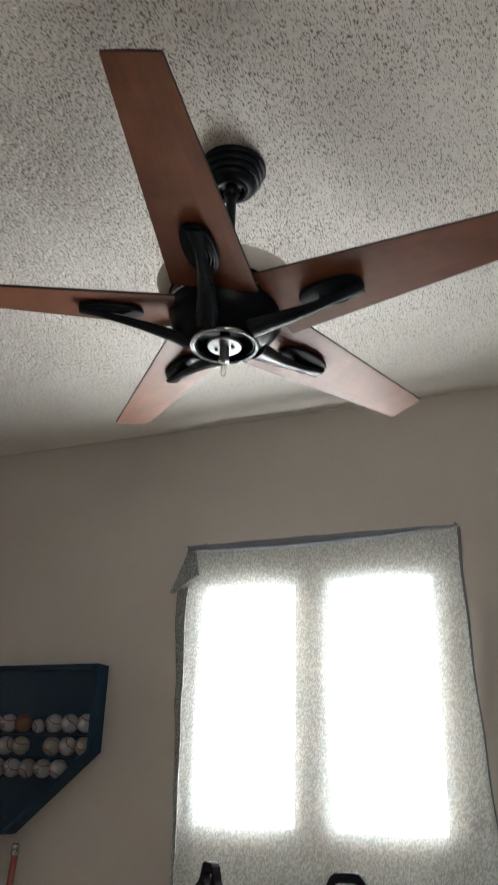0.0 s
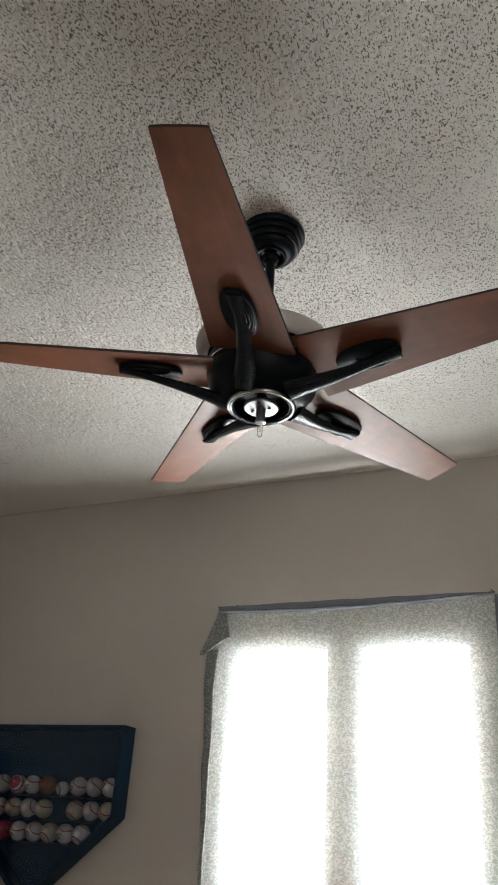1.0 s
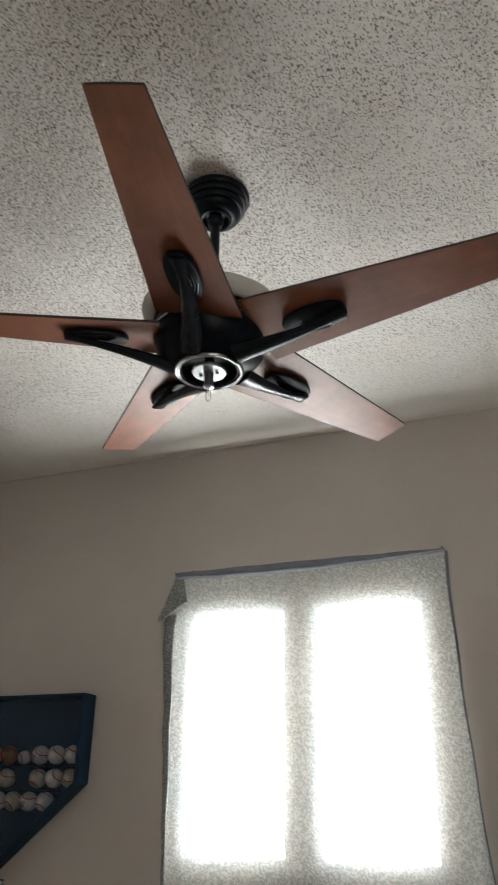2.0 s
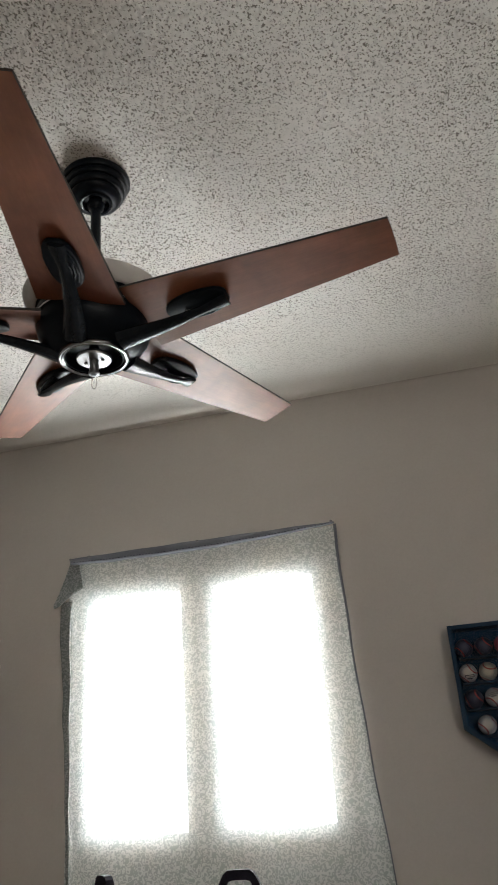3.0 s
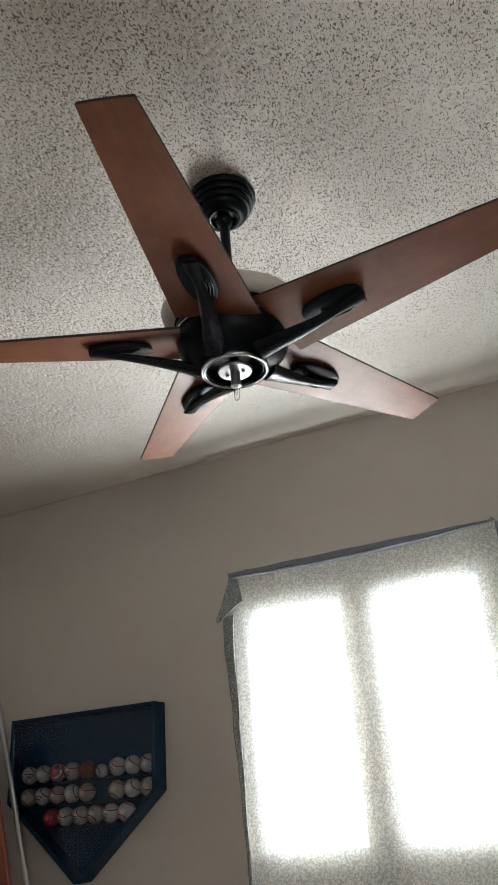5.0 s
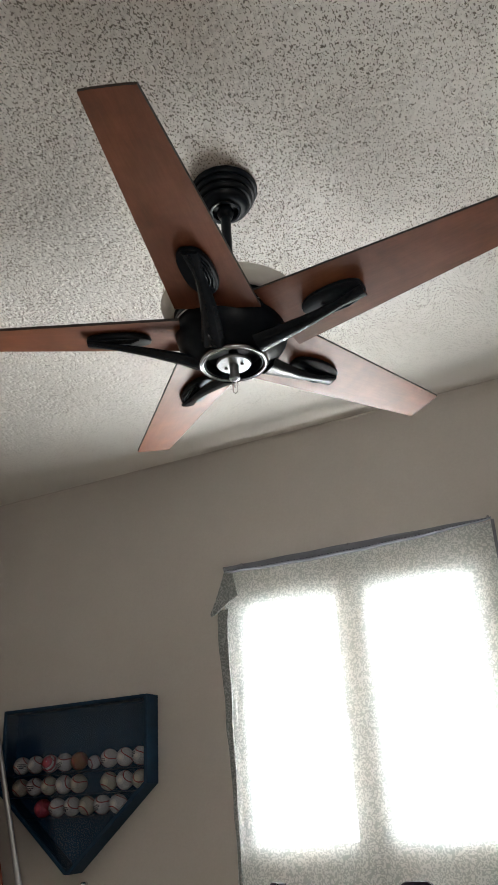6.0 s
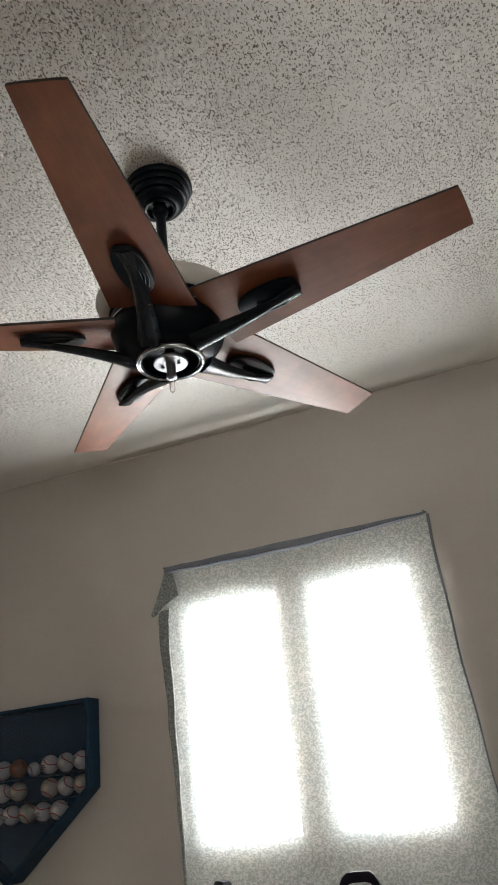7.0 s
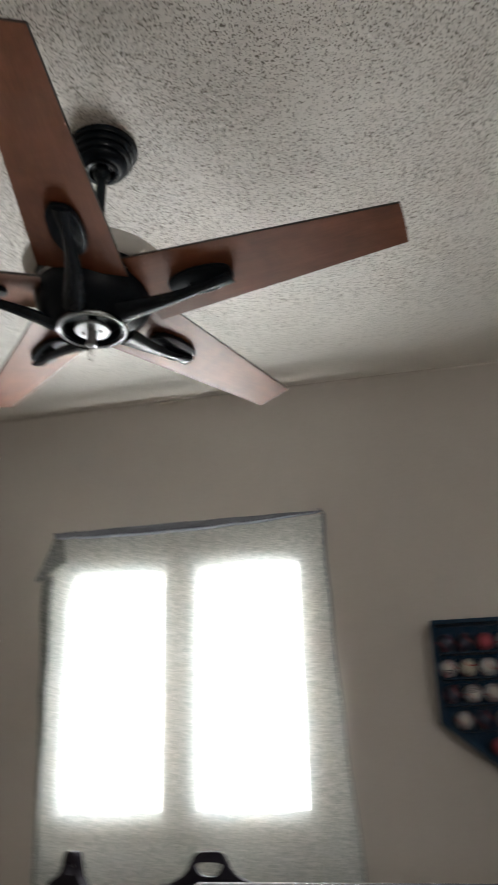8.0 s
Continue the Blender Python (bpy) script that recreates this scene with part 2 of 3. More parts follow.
# ---------------------------------------------------------------- mesh helpers
def part(name, bm, mat, parent=None, label="", smooth=None):
    """Links a bmesh as one mesh object, under a thing or a part."""
    me = bpy.data.meshes.new(name)
    bmesh.ops.recalc_face_normals(bm, faces=bm.faces)
    bm.to_mesh(me)
    bm.free()
    for q in (mat if isinstance(mat, (list, tuple)) else [mat]):
        me.materials.append(q)
    if smooth is not None:
        me.shade_smooth()
        me.set_sharp_from_angle(angle=radians(smooth))
    ob = new(name, me)
    ob.parent = parent
    if label:
        ob["label"] = label
    return ob


def empty(name, m=None):
    ob = new(name)
    ob.empty_display_size = 0.1
    if m is not None:
        ob.matrix_world = m
    return ob


def box(bm, x0, x1, y0, y1, z0, z1, bevel=0.0):
    made = bmesh.ops.create_cube(bm, size=1.0)["verts"]
    for v in made:
        v.co = Vector((x0 + (v.co.x + 0.5) * (x1 - x0), y0 + (v.co.y + 0.5) * (y1 - y0), z0 + (v.co.z + 0.5) * (z1 - z0)))
    if bevel:
        edges = list({e for v in made for e in v.link_edges})
        bmesh.ops.bevel(bm, geom=edges, offset=bevel, segments=2, affect="EDGES", profile=0.5)
    return bm


def lathe(bm, profile, segments=48, cap=True):
    rings = []
    for r, z in profile:
        if r < 1e-5:
            rings.append([bm.verts.new((0, 0, z))])
        else:
            rings.append([bm.verts.new((r * math.cos(k * math.tau / segments), r * math.sin(k * math.tau / segments), z)) for k in range(segments)])
    for a, b in zip(rings, rings[1:]):
        for k in range(segments):
            j = (k + 1) % segments
            if len(a) == 1 and len(b) > 1:
                bm.faces.new((a[0], b[k], b[j]))
            elif len(b) == 1 and len(a) > 1:
                bm.faces.new((a[k], a[j], b[0]))
            elif len(a) > 1:
                bm.faces.new((a[k], a[j], b[j], b[k]))
    return bm


def sweep(bm, spine, section, closed_section=True):
    """Sections (lists of Vector, all of one length) joined along the spine, capped at both ends."""
    rings = [[bm.verts.new(p + q) for q in s] for p, s in zip(spine, section)]
    n = len(rings[0])
    for a, b in zip(rings, rings[1:]):
        for k in range(n):
            j = (k + 1) % n
            bm.faces.new((a[k], a[j], b[j], b[k]))
    bm.faces.new(rings[0][::-1])
    bm.faces.new(rings[-1])
    return bm


def tube(bm, points, radius, sides=10):
    pts = [Vector(p) for p in points]
    secs = []
    for i, p in enumerate(pts):
        d = (pts[min(i + 1, len(pts) - 1)] - pts[max(i - 1, 0)]).normalized()
        u = d.cross(Vector((0.3, 0.2, 1) if abs(d.z) < 0.9 else (1, 0, 0))).normalized()
        w = d.cross(u)
        r = radius[i] if isinstance(radius, (list, tuple)) else radius
        secs.append([u * r * math.cos(k * math.tau / sides) + w * r * math.sin(k * math.tau / sides) for k in range(sides)])
    return sweep(bm, pts, secs)


def prism(bm, outline, depth, axis="y", bevel=0.0):
    """A flat outline (a, b pairs) given a thickness; axis y: a is x and b is z; axis z: a is x and b is y."""
    def at(a, b, d):
        return (a, d, b) if axis == "y" else (a, b, d)
    f = [bm.verts.new(at(a, b, depth[0])) for a, b in outline]
    g = [bm.verts.new(at(a, b, depth[1])) for a, b in outline]
    n = len(outline)
    faces = [bm.faces.new(f), bm.faces.new(g[::-1])]
    for k in range(n):
        j = (k + 1) % n
        faces.append(bm.faces.new((f[k], g[k], g[j], f[j])))
    if bevel:
        bmesh.ops.recalc_face_normals(bm, faces=faces)
        edges = list({e for q in faces[:2] for e in q.edges})
        bmesh.ops.bevel(bm, geom=edges, offset=bevel, segments=2, affect="EDGES", profile=0.5)
    return bm


# ---------------------------------------------------------------- the room
X0, X1, Y0 = -2.75, 2.3, -2.2
WIN = (-1.366, -0.312, 0.78, 1.872)     # rough opening of the window


def room():
    b = bmesh.new()
    t = 0.16
    box(b, X0 - t, WIN[0], WALL_Y, WALL_Y + t, 0, TOP)
    box(b, WIN[1], X1 + t, WALL_Y, WALL_Y + t, 0, TOP)
    box(b, WIN[0], WIN[1], WALL_Y, WALL_Y + t, 0, WIN[2])
    box(b, WIN[0], WIN[1], WALL_Y, WALL_Y + t, WIN[3], TOP)
    tagged(part("wall_north", b, WALL), "matte taupe painted wall with a window", "wall", kind="structure")
    for name, q in (("wall_west", (X0 - t, X0, Y0, WALL_Y)), ("wall_east", (X1, X1 + t, Y0, WALL_Y))):
        b = bmesh.new()
        box(b, *q, 0, TOP)
        tagged(part(name, b, WALL), "plain matte taupe painted wall", "wall", kind="structure")
    b = bmesh.new()
    w = BACK_WIN
    box(b, X0 - t, w[0], Y0 - t, Y0, 0, TOP)
    box(b, w[1], X1 + t, Y0 - t, Y0, 0, TOP)
    box(b, w[0], w[1], Y0 - t, Y0, 0, w[2])
    box(b, w[0], w[1], Y0 - t, Y0, w[3], TOP)
    tagged(part("wall_south", b, WALL), "matte taupe painted wall with a window", "wall", kind="structure")
    b = bmesh.new()
    box(b, X0 - t, X1 + t, Y0 - t, WALL_Y + t, -0.1, 0)
    tagged(part("floor", b, CARPET), "beige carpeted bedroom floor", "floor", kind="structure")


room()


def popcorn_ceiling():
    """A sprayed ceiling: lumps of plaster as real relief where it is seen, plain further off."""
    step = 0.0030
    x0, x1, y0 = -2.65, 1.45, 0.6
    nx, ny = int((x1 - x0) / step), int((WALL_Y - y0) / step)
    rng = np.random.default_rng(5)
    fx, fy = np.fft.fftfreq(nx)[:, None], np.fft.fftfreq(ny)[None, :]

    def grain(size):
        s = size / step
        f = np.fft.fft2(rng.standard_normal((nx, ny))) * np.exp(-2 * (math.pi * s) ** 2 * (fx ** 2 + 2.4 * fy ** 2))
        g = np.fft.ifft2(f).real
        return g / g.std()
    pits = grain(0.0021) + 0.12 * grain(0.010) + 0.12 * grain(0.06)
    h = np.clip((pits + 1.25) / 0.7, 0, 1)
    h = 0.0028 * h * h * (3 - 2 * h) + 0.0002 * grain(0.005)
    near = np.clip((WALL_Y - 0.20 - np.linspace(y0, WALL_Y, ny)) / 0.55, 0.03, 1)[None, :]
    h = 0.0028 - (0.0028 - h) * near
    xs = x0 + (x1 - x0) * np.arange(nx) / (nx - 1)
    ys = y0 + (WALL_Y - y0) * np.arange(ny) / (ny - 1)
    co = np.empty((nx, ny, 3))
    co[..., 0], co[..., 1], co[..., 2] = xs[:, None], ys[None, :], CEIL + RISE * (WALL_Y - ys[None, :]) + 0.003 - h
    i = (np.arange(nx - 1)[:, None] * ny + np.arange(ny - 1)[None, :]).ravel()
    quads = np.stack([i, i + 1, i + ny + 1, i + ny], 1)
    n = nx * ny
    extra = []
    loops = []
    zc = CEIL
    for a, b, c, d in ((X0, x0, Y0, WALL_Y), (x1, X1, Y0, WALL_Y), (x0, x1, Y0, y0)):
        k = n + len(extra)
        extra += [(p, q, zc + RISE * (WALL_Y - q)) for p, q in ((a, c), (a, d), (b, d), (b, c))]
        loops.append((k, k + 1, k + 2, k + 3))
    k = n + len(extra)
    for z in (CEIL + 0.012, CEIL + 0.15):
        extra += [(p, q, z + RISE * (WALL_Y - q)) for p, q in ((X0, Y0), (X0, WALL_Y), (X1, WALL_Y), (X1, Y0))]
    loops += [(k, k + 1, k + 2, k + 3), (k + 7, k + 6, k + 5, k + 4)] + [(k + j, k + 4 + j, k + 4 + (j + 1) % 4, k + (j + 1) % 4) for j in range(4)]
    verts = np.concatenate([co.reshape(-1, 3), np.array(extra)])
    faces = np.concatenate([quads, np.array(loops)])
    me = bpy.data.meshes.new("ceiling")
    me.vertices.add(len(verts))
    me.vertices.foreach_set("co", verts.ravel())
    me.loops.add(faces.size)
    me.loops.foreach_set("vertex_index", faces.ravel().astype(np.int32))
    me.polygons.add(len(faces))
    me.polygons.foreach_set("loop_start", (np.arange(len(faces)) * 4).astype(np.int32))
    me.update(calc_edges=True)
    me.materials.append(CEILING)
    smooth = np.zeros(len(faces), bool)
    smooth[: len(quads)] = True
    me.polygons.foreach_set("use_smooth", smooth)
    me.update()
    tagged(new("ceiling", me), "off-white sprayed popcorn ceiling, shade of its lumps painted as small dark flecks", "ceiling", kind="structure")


popcorn_ceiling()


def cove():
    """The plastered joint between wall and ceiling, a soft hollow."""
    b = bmesh.new()
    r = 0.010
    prism(b, [(0.004, 0.006), (0.004, -r)] + [(-r * (1 - math.cos(a)), -r * (1 - math.sin(a))) for a in [k * math.pi / 12 for k in range(7)]] + [(-r, 0.006)], (X0, X1), "y")
    for v in b.verts:
        v.co = Vector((v.co.y, WALL_Y + v.co.x, CEIL + 0.001 + v.co.z))
    tagged(part("trim", b, WALL, smooth=40), "soft painted hollow along the ceiling joint", "trim", kind="structure")


cove()


def window():
    w = empty("window_1", Matrix.Translation((0, WALL_Y, 0)))
    tagged(w, "tan-framed double window glowing with daylight behind cloth", "window", kind="structure")
    xs = (WIN[0], PANES[0][0], PANES[0][1], PANES[1][0], PANES[1][1], WIN[1])
    y0, y1 = 0.016, 0.085
    b = bmesh.new()
    box(b, xs[0], xs[1], y0, y1, WIN[2], WIN[3], 0.004)
    part("side_frame", b, FRAME, w)
    b = bmesh.new()
    box(b, xs[4], xs[5], y0, y1, WIN[2], WIN[3], 0.004)
    part("side_frame", b, FRAME, w)
    b = bmesh.new()
    box(b, xs[2], xs[3], y0, y1, PANE_Z[0], PANE_Z[1], 0.004)
    part("mullion", b, FRAME, w)
    b = bmesh.new()
    box(b, xs[1], xs[4], y0, y1, PANE_Z[1], WIN[3], 0.004)
    part("head_frame", b, FRAME, w)
    b = bmesh.new()
    box(b, xs[1], xs[4], y0 - 0.0, y1, WIN[2], PANE_Z[0], 0.004)
    part("window_sill", b, FRAME, w)
    for a, c in PANES:
        b = bmesh.new()
        box(b, a, c, 0.058, 0.061, PANE_Z[0], PANE_Z[1])
        p = part("pane", b, GLASS, w)
        p.visible_shadow = False
    w = empty("window_2", Matrix.Translation((0, Y0, 0)))
    tagged(w, "white framed window with clear glass panes", "window", kind="structure")
    x0, x1, z0, z1 = BACK_WIN
    for name, q in (("side_frame", (x0, x0 + 0.05, z0, z1)), ("side_frame", (x1 - 0.05, x1, z0, z1)), ("head_frame", (x0 + 0.05, x1 - 0.05, z1 - 0.05, z1)),
                    ("window_sill", (x0 + 0.05, x1 - 0.05, z0, z0 + 0.05)), ("mullion", ((x0 + x1) / 2 - 0.02, (x0 + x1) / 2 + 0.02, z0 + 0.05, z1 - 0.05))):
        b = bmesh.new()
        box(b, q[0], q[1], -0.07, 0.006, q[2], q[3], 0.004)
        part(name, b, WHITE, w)
    for a, c in ((x0 + 0.05, (x0 + x1) / 2 - 0.02), ((x0 + x1) / 2 + 0.02, x1 - 0.05)):
        b = bmesh.new()
        box(b, a, c, -0.045, -0.041, z0 + 0.05, z1 - 0.05)
        p = part("pane", b, GLASS, w)
        p.visible_shadow = False


window()


def curtain():
    """A cloth pinned flat over the window: turned-down blue-grey hem on top, a corner folded over, edges hanging a little slack."""
    c = empty("curtain", Matrix.Translation((0, WALL_Y, 0)))
    tagged(c, "pale scroll-print cloth pinned over the window as curtain", "curtain")
    ztop, zbot = 1.901, 0.55
    nx, nz = 90, 120

    def left(z):
        k = (ztop - z) / (ztop - zbot)
        return -1.372 - 0.032 * min(1, max(0, (1.86 - z) / 0.16)) + 0.022 * k + 0.0015 * math.sin(z * 23)

    def right(z):
        k = (ztop - z) / (ztop - zbot)
        return -0.298 + 0.077 * max(0, k) ** 1.7 + 0.002 * math.sin(z * 17)
    b = bmesh.new()
    grid = []
    for i in range(nx + 1):
        u = i / nx
        col = []
        for j in range(nz + 1):
            z = ztop - (ztop - zbot) * j / nz
            sag = 0.020 * 4 * u * (1 - u) * (1 - j / nz) ** 6
            x = left(z) + (right(z) - left(z)) * u
            k = j / nz
            y = -0.0200 - 0.010 * max(0, k - 0.7) + 0.02 * max(0, k - 0.7) * math.sin(u * 24 + 1.5 * math.sin(3 * k)) + 0.003 * noise.noise((x * 3, z * 2.2, 0.3))
            y -= 0.007 * max(0, u - 0.86) / 0.14 * (0.3 + k) * math.sin((u - 0.86) / 0.14 * 6.0) ** 2
            y = -0.006 + (y + 0.006) * min(1, 0.15 + 12 * u, 0.15 + 12 * (1 - u))
            col.append(b.verts.new((x, y, z - sag)))
        grid.append(col)
    for i in range(nx):
        for j in range(nz):
            b.faces.new((grid[i][j], grid[i + 1][j], grid[i + 1][j + 1], grid[i][j + 1]))
    part("cloth", b, CLOTH, c, "pale grey-green translucent cloth with a scroll print", smooth=60)
    # the hem: a flat roll along the top edge, thicker in the middle
    def hem_at(u):
        return -1.374 + 1.080 * u, 1.908 + 0.002 * math.sin(math.pi * u) + 0.0010 * math.sin(u * 31), 0.003 + 0.021 * math.sqrt(1 - u) + 0.018 * math.sin(math.pi * u)
    b = bmesh.new()
    n = 40
    spine, secs = [], []
    for i in range(n + 1):
        x, z, h = hem_at(i / n)
        h += 0.002 * noise.noise((i / n * 20, 0, 0))
        spine.append(Vector((x, -0.030, z)))
        secs.append([Vector((0, a * 0.012, -h / 2 + q * h / 2)) for a, q in ((-0.5, 1), (-0.9, 0.6), (-1, 0), (-0.9, -0.7), (-0.4, -1), (0.6, -1), (1, 0), (0.6, 1))])
    sweep(b, spine, secs)
    part("hem", b, HEM, c, "blue-grey turned-down hem", smooth=50)
    b = bmesh.new()
    for i in range(84):
        x, z, h = hem_at((i + 0.5) / 84)
        box(b, x - 0.004, x + 0.004, -0.0425, -0.0405, z - 0.75 * h - 0.001, z - 0.75 * h + 0.001)
    part("stitching", b, INK, c, "dark stitches along the hem")
    # pins
    for x, z in ((-1.366, 1.900), (-1.285, 1.902), (-0.302, 1.905), (-0.83, 1.902)):
        b = bmesh.new()
        lathe(b, [(0, -0.058), (0.004, -0.057), (0.005, -0.054), (0.002, -0.051), (0.001, -0.03), (0, -0.028)], 12)
        bmesh.ops.transform(b, matrix=Matrix.Translation((x, 0, z)) @ Euler((-math.pi / 2, 0, 0)).to_matrix().to_4x4(), verts=b.verts)
        part("push_pin", b, GREY, c, smooth=40)
    # right edge: a narrow doubled border
    b = bmesh.new()
    spine, secs = [], []
    for i in range(41):
        z = 1.905 - (1.905 - zbot) * i / 40
        spine.append(Vector((right(z) + 0.002, -0.0085, z)))
        secs.append([Vector((a * (0.0018 + 0.0035 * (1 - i / 40) ** 2), d * 0.004, 0)) for a, d in ((-1, -1), (1, -1), (1.2, 0), (1, 1), (-1, 1))])
    sweep(b, spine, secs)
    part("side_hem", b, HEM, c, smooth=50)
    # left edge: the doubled border widens towards the top, under the folded corner
    b = bmesh.new()
    spine, secs = [], []
    for i in range(61):
        k = i / 60
        z = 1.740 - (1.740 - zbot) * k
        wdt = 0.020 * (1 - k) ** 1.6 + 0.005 + 0.0006 * math.sin(z * 40)
        spine.append(Vector((left(z) - wdt + 0.019, -0.0105 + 0.002 * math.sin(z * 19), z)))
        secs.append([Vector((a * wdt, d * 0.007, 0)) for a, d in ((-1, -0.2), (-0.6, -1), (0.3, -0.7), (1, -1), (1, 0.6), (0, 1), (-0.9, 0.7))])
    sweep(b, spine, secs)
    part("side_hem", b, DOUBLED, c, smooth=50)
    b = bmesh.new()
    prism(b, [(-1.374, 1.904), (-1.345, 1.895), (-1.322, 1.785), (-1.362, 1.768), (-1.395, 1.745), (-1.425, 1.722), (-1.446, 1.716), (-1.449, 1.728), (-1.425, 1.775), (-1.400, 1.835)], (-0.030, -0.024), "y", 0.0015)
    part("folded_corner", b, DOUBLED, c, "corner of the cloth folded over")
    return c


curtain()


# ---------------------------------------------------------------- ceiling fan
FAN = (-0.6395, 1.414)
FAN_CEIL = 2.491
BLADE_Z = 2.060
TH0 = -78.7


def fan():
    f = empty("ceiling_fan", Matrix.Translation((*FAN, 0)))
    tagged(f, "black five-blade ceiling fan with red-brown wooden blades", "ceiling fan")
    b = bmesh.new()
    c = FAN_CEIL
    lathe(b, [(0, c + 0.003), (0.084, c + 0.003), (0.087, c - 0.002), (0.087, c - 0.010), (0.084, c - 0.015), (0.0785, c - 0.0165), (0.080, c - 0.020), (0.080, c - 0.027), (0.077, c - 0.032), (0.0715, c - 0.0335),
              (0.073, c - 0.037), (0.0725, c - 0.044), (0.069, c - 0.049), (0.063, c - 0.0505), (0.064, c - 0.054), (0.061, c - 0.062), (0.052, c - 0.069), (0.041, c - 0.0725), (0.034, c - 0.071), (0.033, c - 0.060), (0, c - 0.060)], 64)
    can = part("canopy", b, BLACK, f, "stepped black canopy against the ceiling", smooth=35)
    b = bmesh.new()
    lathe(b, [(0.032, c - 0.068), (0.041, c - 0.0715), (0.042, c - 0.0745), (0.039, c - 0.0775), (0.034, c - 0.0765), (0.032, c - 0.068)], 48)
    part("trim_ring", b, GLOSS, can, "polished dark ring", smooth=35)
    b = bmesh.new()
    lathe(b, [(0, c - 0.062), (0.018, c - 0.066), (0.0225, c - 0.078), (0.019, c - 0.090), (0.0125, c - 0.096)], 32)
    part("hanger_ball", b, BLACK, f, smooth=60)
    b = bmesh.new()
    lathe(b, [(0, FAN_CEIL - 0.09), (0.0127, FAN_CEIL - 0.09), (0.0127, 2.17), (0, 2.17)], 24)
    part("downrod", b, BLACK, f, smooth=35)
    b = bmesh.new()
    lathe(b, [(0.0127, 2.20), (0.022, 2.198), (0.026, 2.185), (0.027, 2.15), (0.034, 2.135), (0.05, 2.125), (0.05, 2.10), (0, 2.10)], 32)
    part("coupling", b, BLACK, f, smooth=35)
    # uplight bowl over the motor
    b = bmesh.new()
    lathe(b, [(0.132, 2.089), (0.142, 2.091), (0.155, 2.100), (0.165, 2.113), (0.169, 2.125), (0.166, 2.1255), (0.161, 2.116), (0.150, 2.105), (0.141, 2.097), (0.131, 2.095), (0.132, 2.089)], 72)
    part("glass_bowl", b, FROST, f, "smoky frosted glass uplight bowl", smooth=50)
    b = bmesh.new()
    lathe(b, [(0, 2.108), (0.122, 2.108), (0.133, 2.103), (0.138, 2.094), (0.138, 2.090), (0.133, 2.086), (0.132, 2.081), (0.136, 2.077), (0.137, 2.058), (0.134, 2.034), (0.127, 2.012), (0.114, 1.993),
              (0.098, 1.980), (0.086, 1.973), (0.080, 1.970), (0.0685, 1.970), (0.0685, 1.998), (0, 1.998)], 72)
    part("motor_housing", b, BLACK, f, "glossy black rounded motor housing", smooth=35)
    b = bmesh.new()
    lathe(b, [(0.136, 2.056), (0.1405, 2.056), (0.1415, 2.0535), (0.1405, 2.051), (0.136, 2.051), (0.136, 2.056)], 72)
    part("housing_trim", b, CHROME, f, "thin bright ring round the housing", smooth=35)
    # light kit: chrome ring, dark recess, plate and socket
    b = bmesh.new()
    lathe(b, [(0.0695, 1.9695), (0.0800, 1.9695), (0.0815, 1.965), (0.0805, 1.960), (0.0785, 1.9575), (0.0765, 1.9590), (0.0745, 1.9590), (0.0725, 1.9575), (0.0700, 1.9590), (0.0695, 1.9695)], 64)
    ring = part("light_ring", b, RINGMETAL, f, "polished chrome ring of the light kit", smooth=35)
    b = bmesh.new()
    lathe(b, [(0.0, 1.9975), (0.066, 1.9975), (0.0680, 1.990), (0.0682, 1.962), (0.0665, 1.962), (0.0655, 1.988), (0.055, 1.993), (0.012, 1.993), (0.012, 1.966), (0, 1.966)], 48)
    part("recess", b, BLACK, ring, smooth=35)
    b = bmesh.new()
    lathe(b, [(0, 1.967), (0.040, 1.967), (0.041, 1.962), (0.039, 1.958), (0.0, 1.9565)], 48)
    plate = part("lamp_plate", b, GUNMETAL, ring, "brushed metal lamp plate", smooth=35)
    for s in (-1, 1):
        b = bmesh.new()
        lathe(b, [(0, 1.9565), (0.004, 1.9565), (0.004, 1.953), (0, 1.952)], 10)
        bmesh.ops.translate(b, verts=b.verts, vec=(s * 0.021, 0, 0))
        part("screw", b, EDGE, ring, smooth=35)
    b = bmesh.new()
    lathe(b, [(0, 1.957), (0.011, 1.957), (0.011, 1.928), (0.0125, 1.927), (0.0125, 1.921), (0.009, 1.920), (0, 1.920)], 24)
    part("socket", b, GUNMETAL, f, "bare metal bulb socket", smooth=35)
    b = bmesh.new()
    lathe(b, [(0.0055, 1.921), (0.0064, 1.921), (0.0064, 1.892), (0.0052, 1.887), (0.0022, 1.8838), (0.0, 1.8833)], 20)
    lathe(b, [(0.0055, 1.921), (0.0056, 1.892), (0.0044, 1.8878), (0.002, 1.885), (0.0, 1.8845)], 20)
    bmesh.ops.remove_doubles(b, verts=b.verts, dist=1e-6)
    bulb = part("bulb", b, BULB_GLASS, f, "small clear capsule bulb, unlit", smooth=50)
    for s in (-1, 1):
        b = bmesh.new()
        tube(b, [(s * 0.0022, 0, 1.920), (s * 0.0022, 0, 1.905), (s * 0.001, 0, 1.898)], 0.0006, 6)
        part("filament", b, CHROME, bulb)

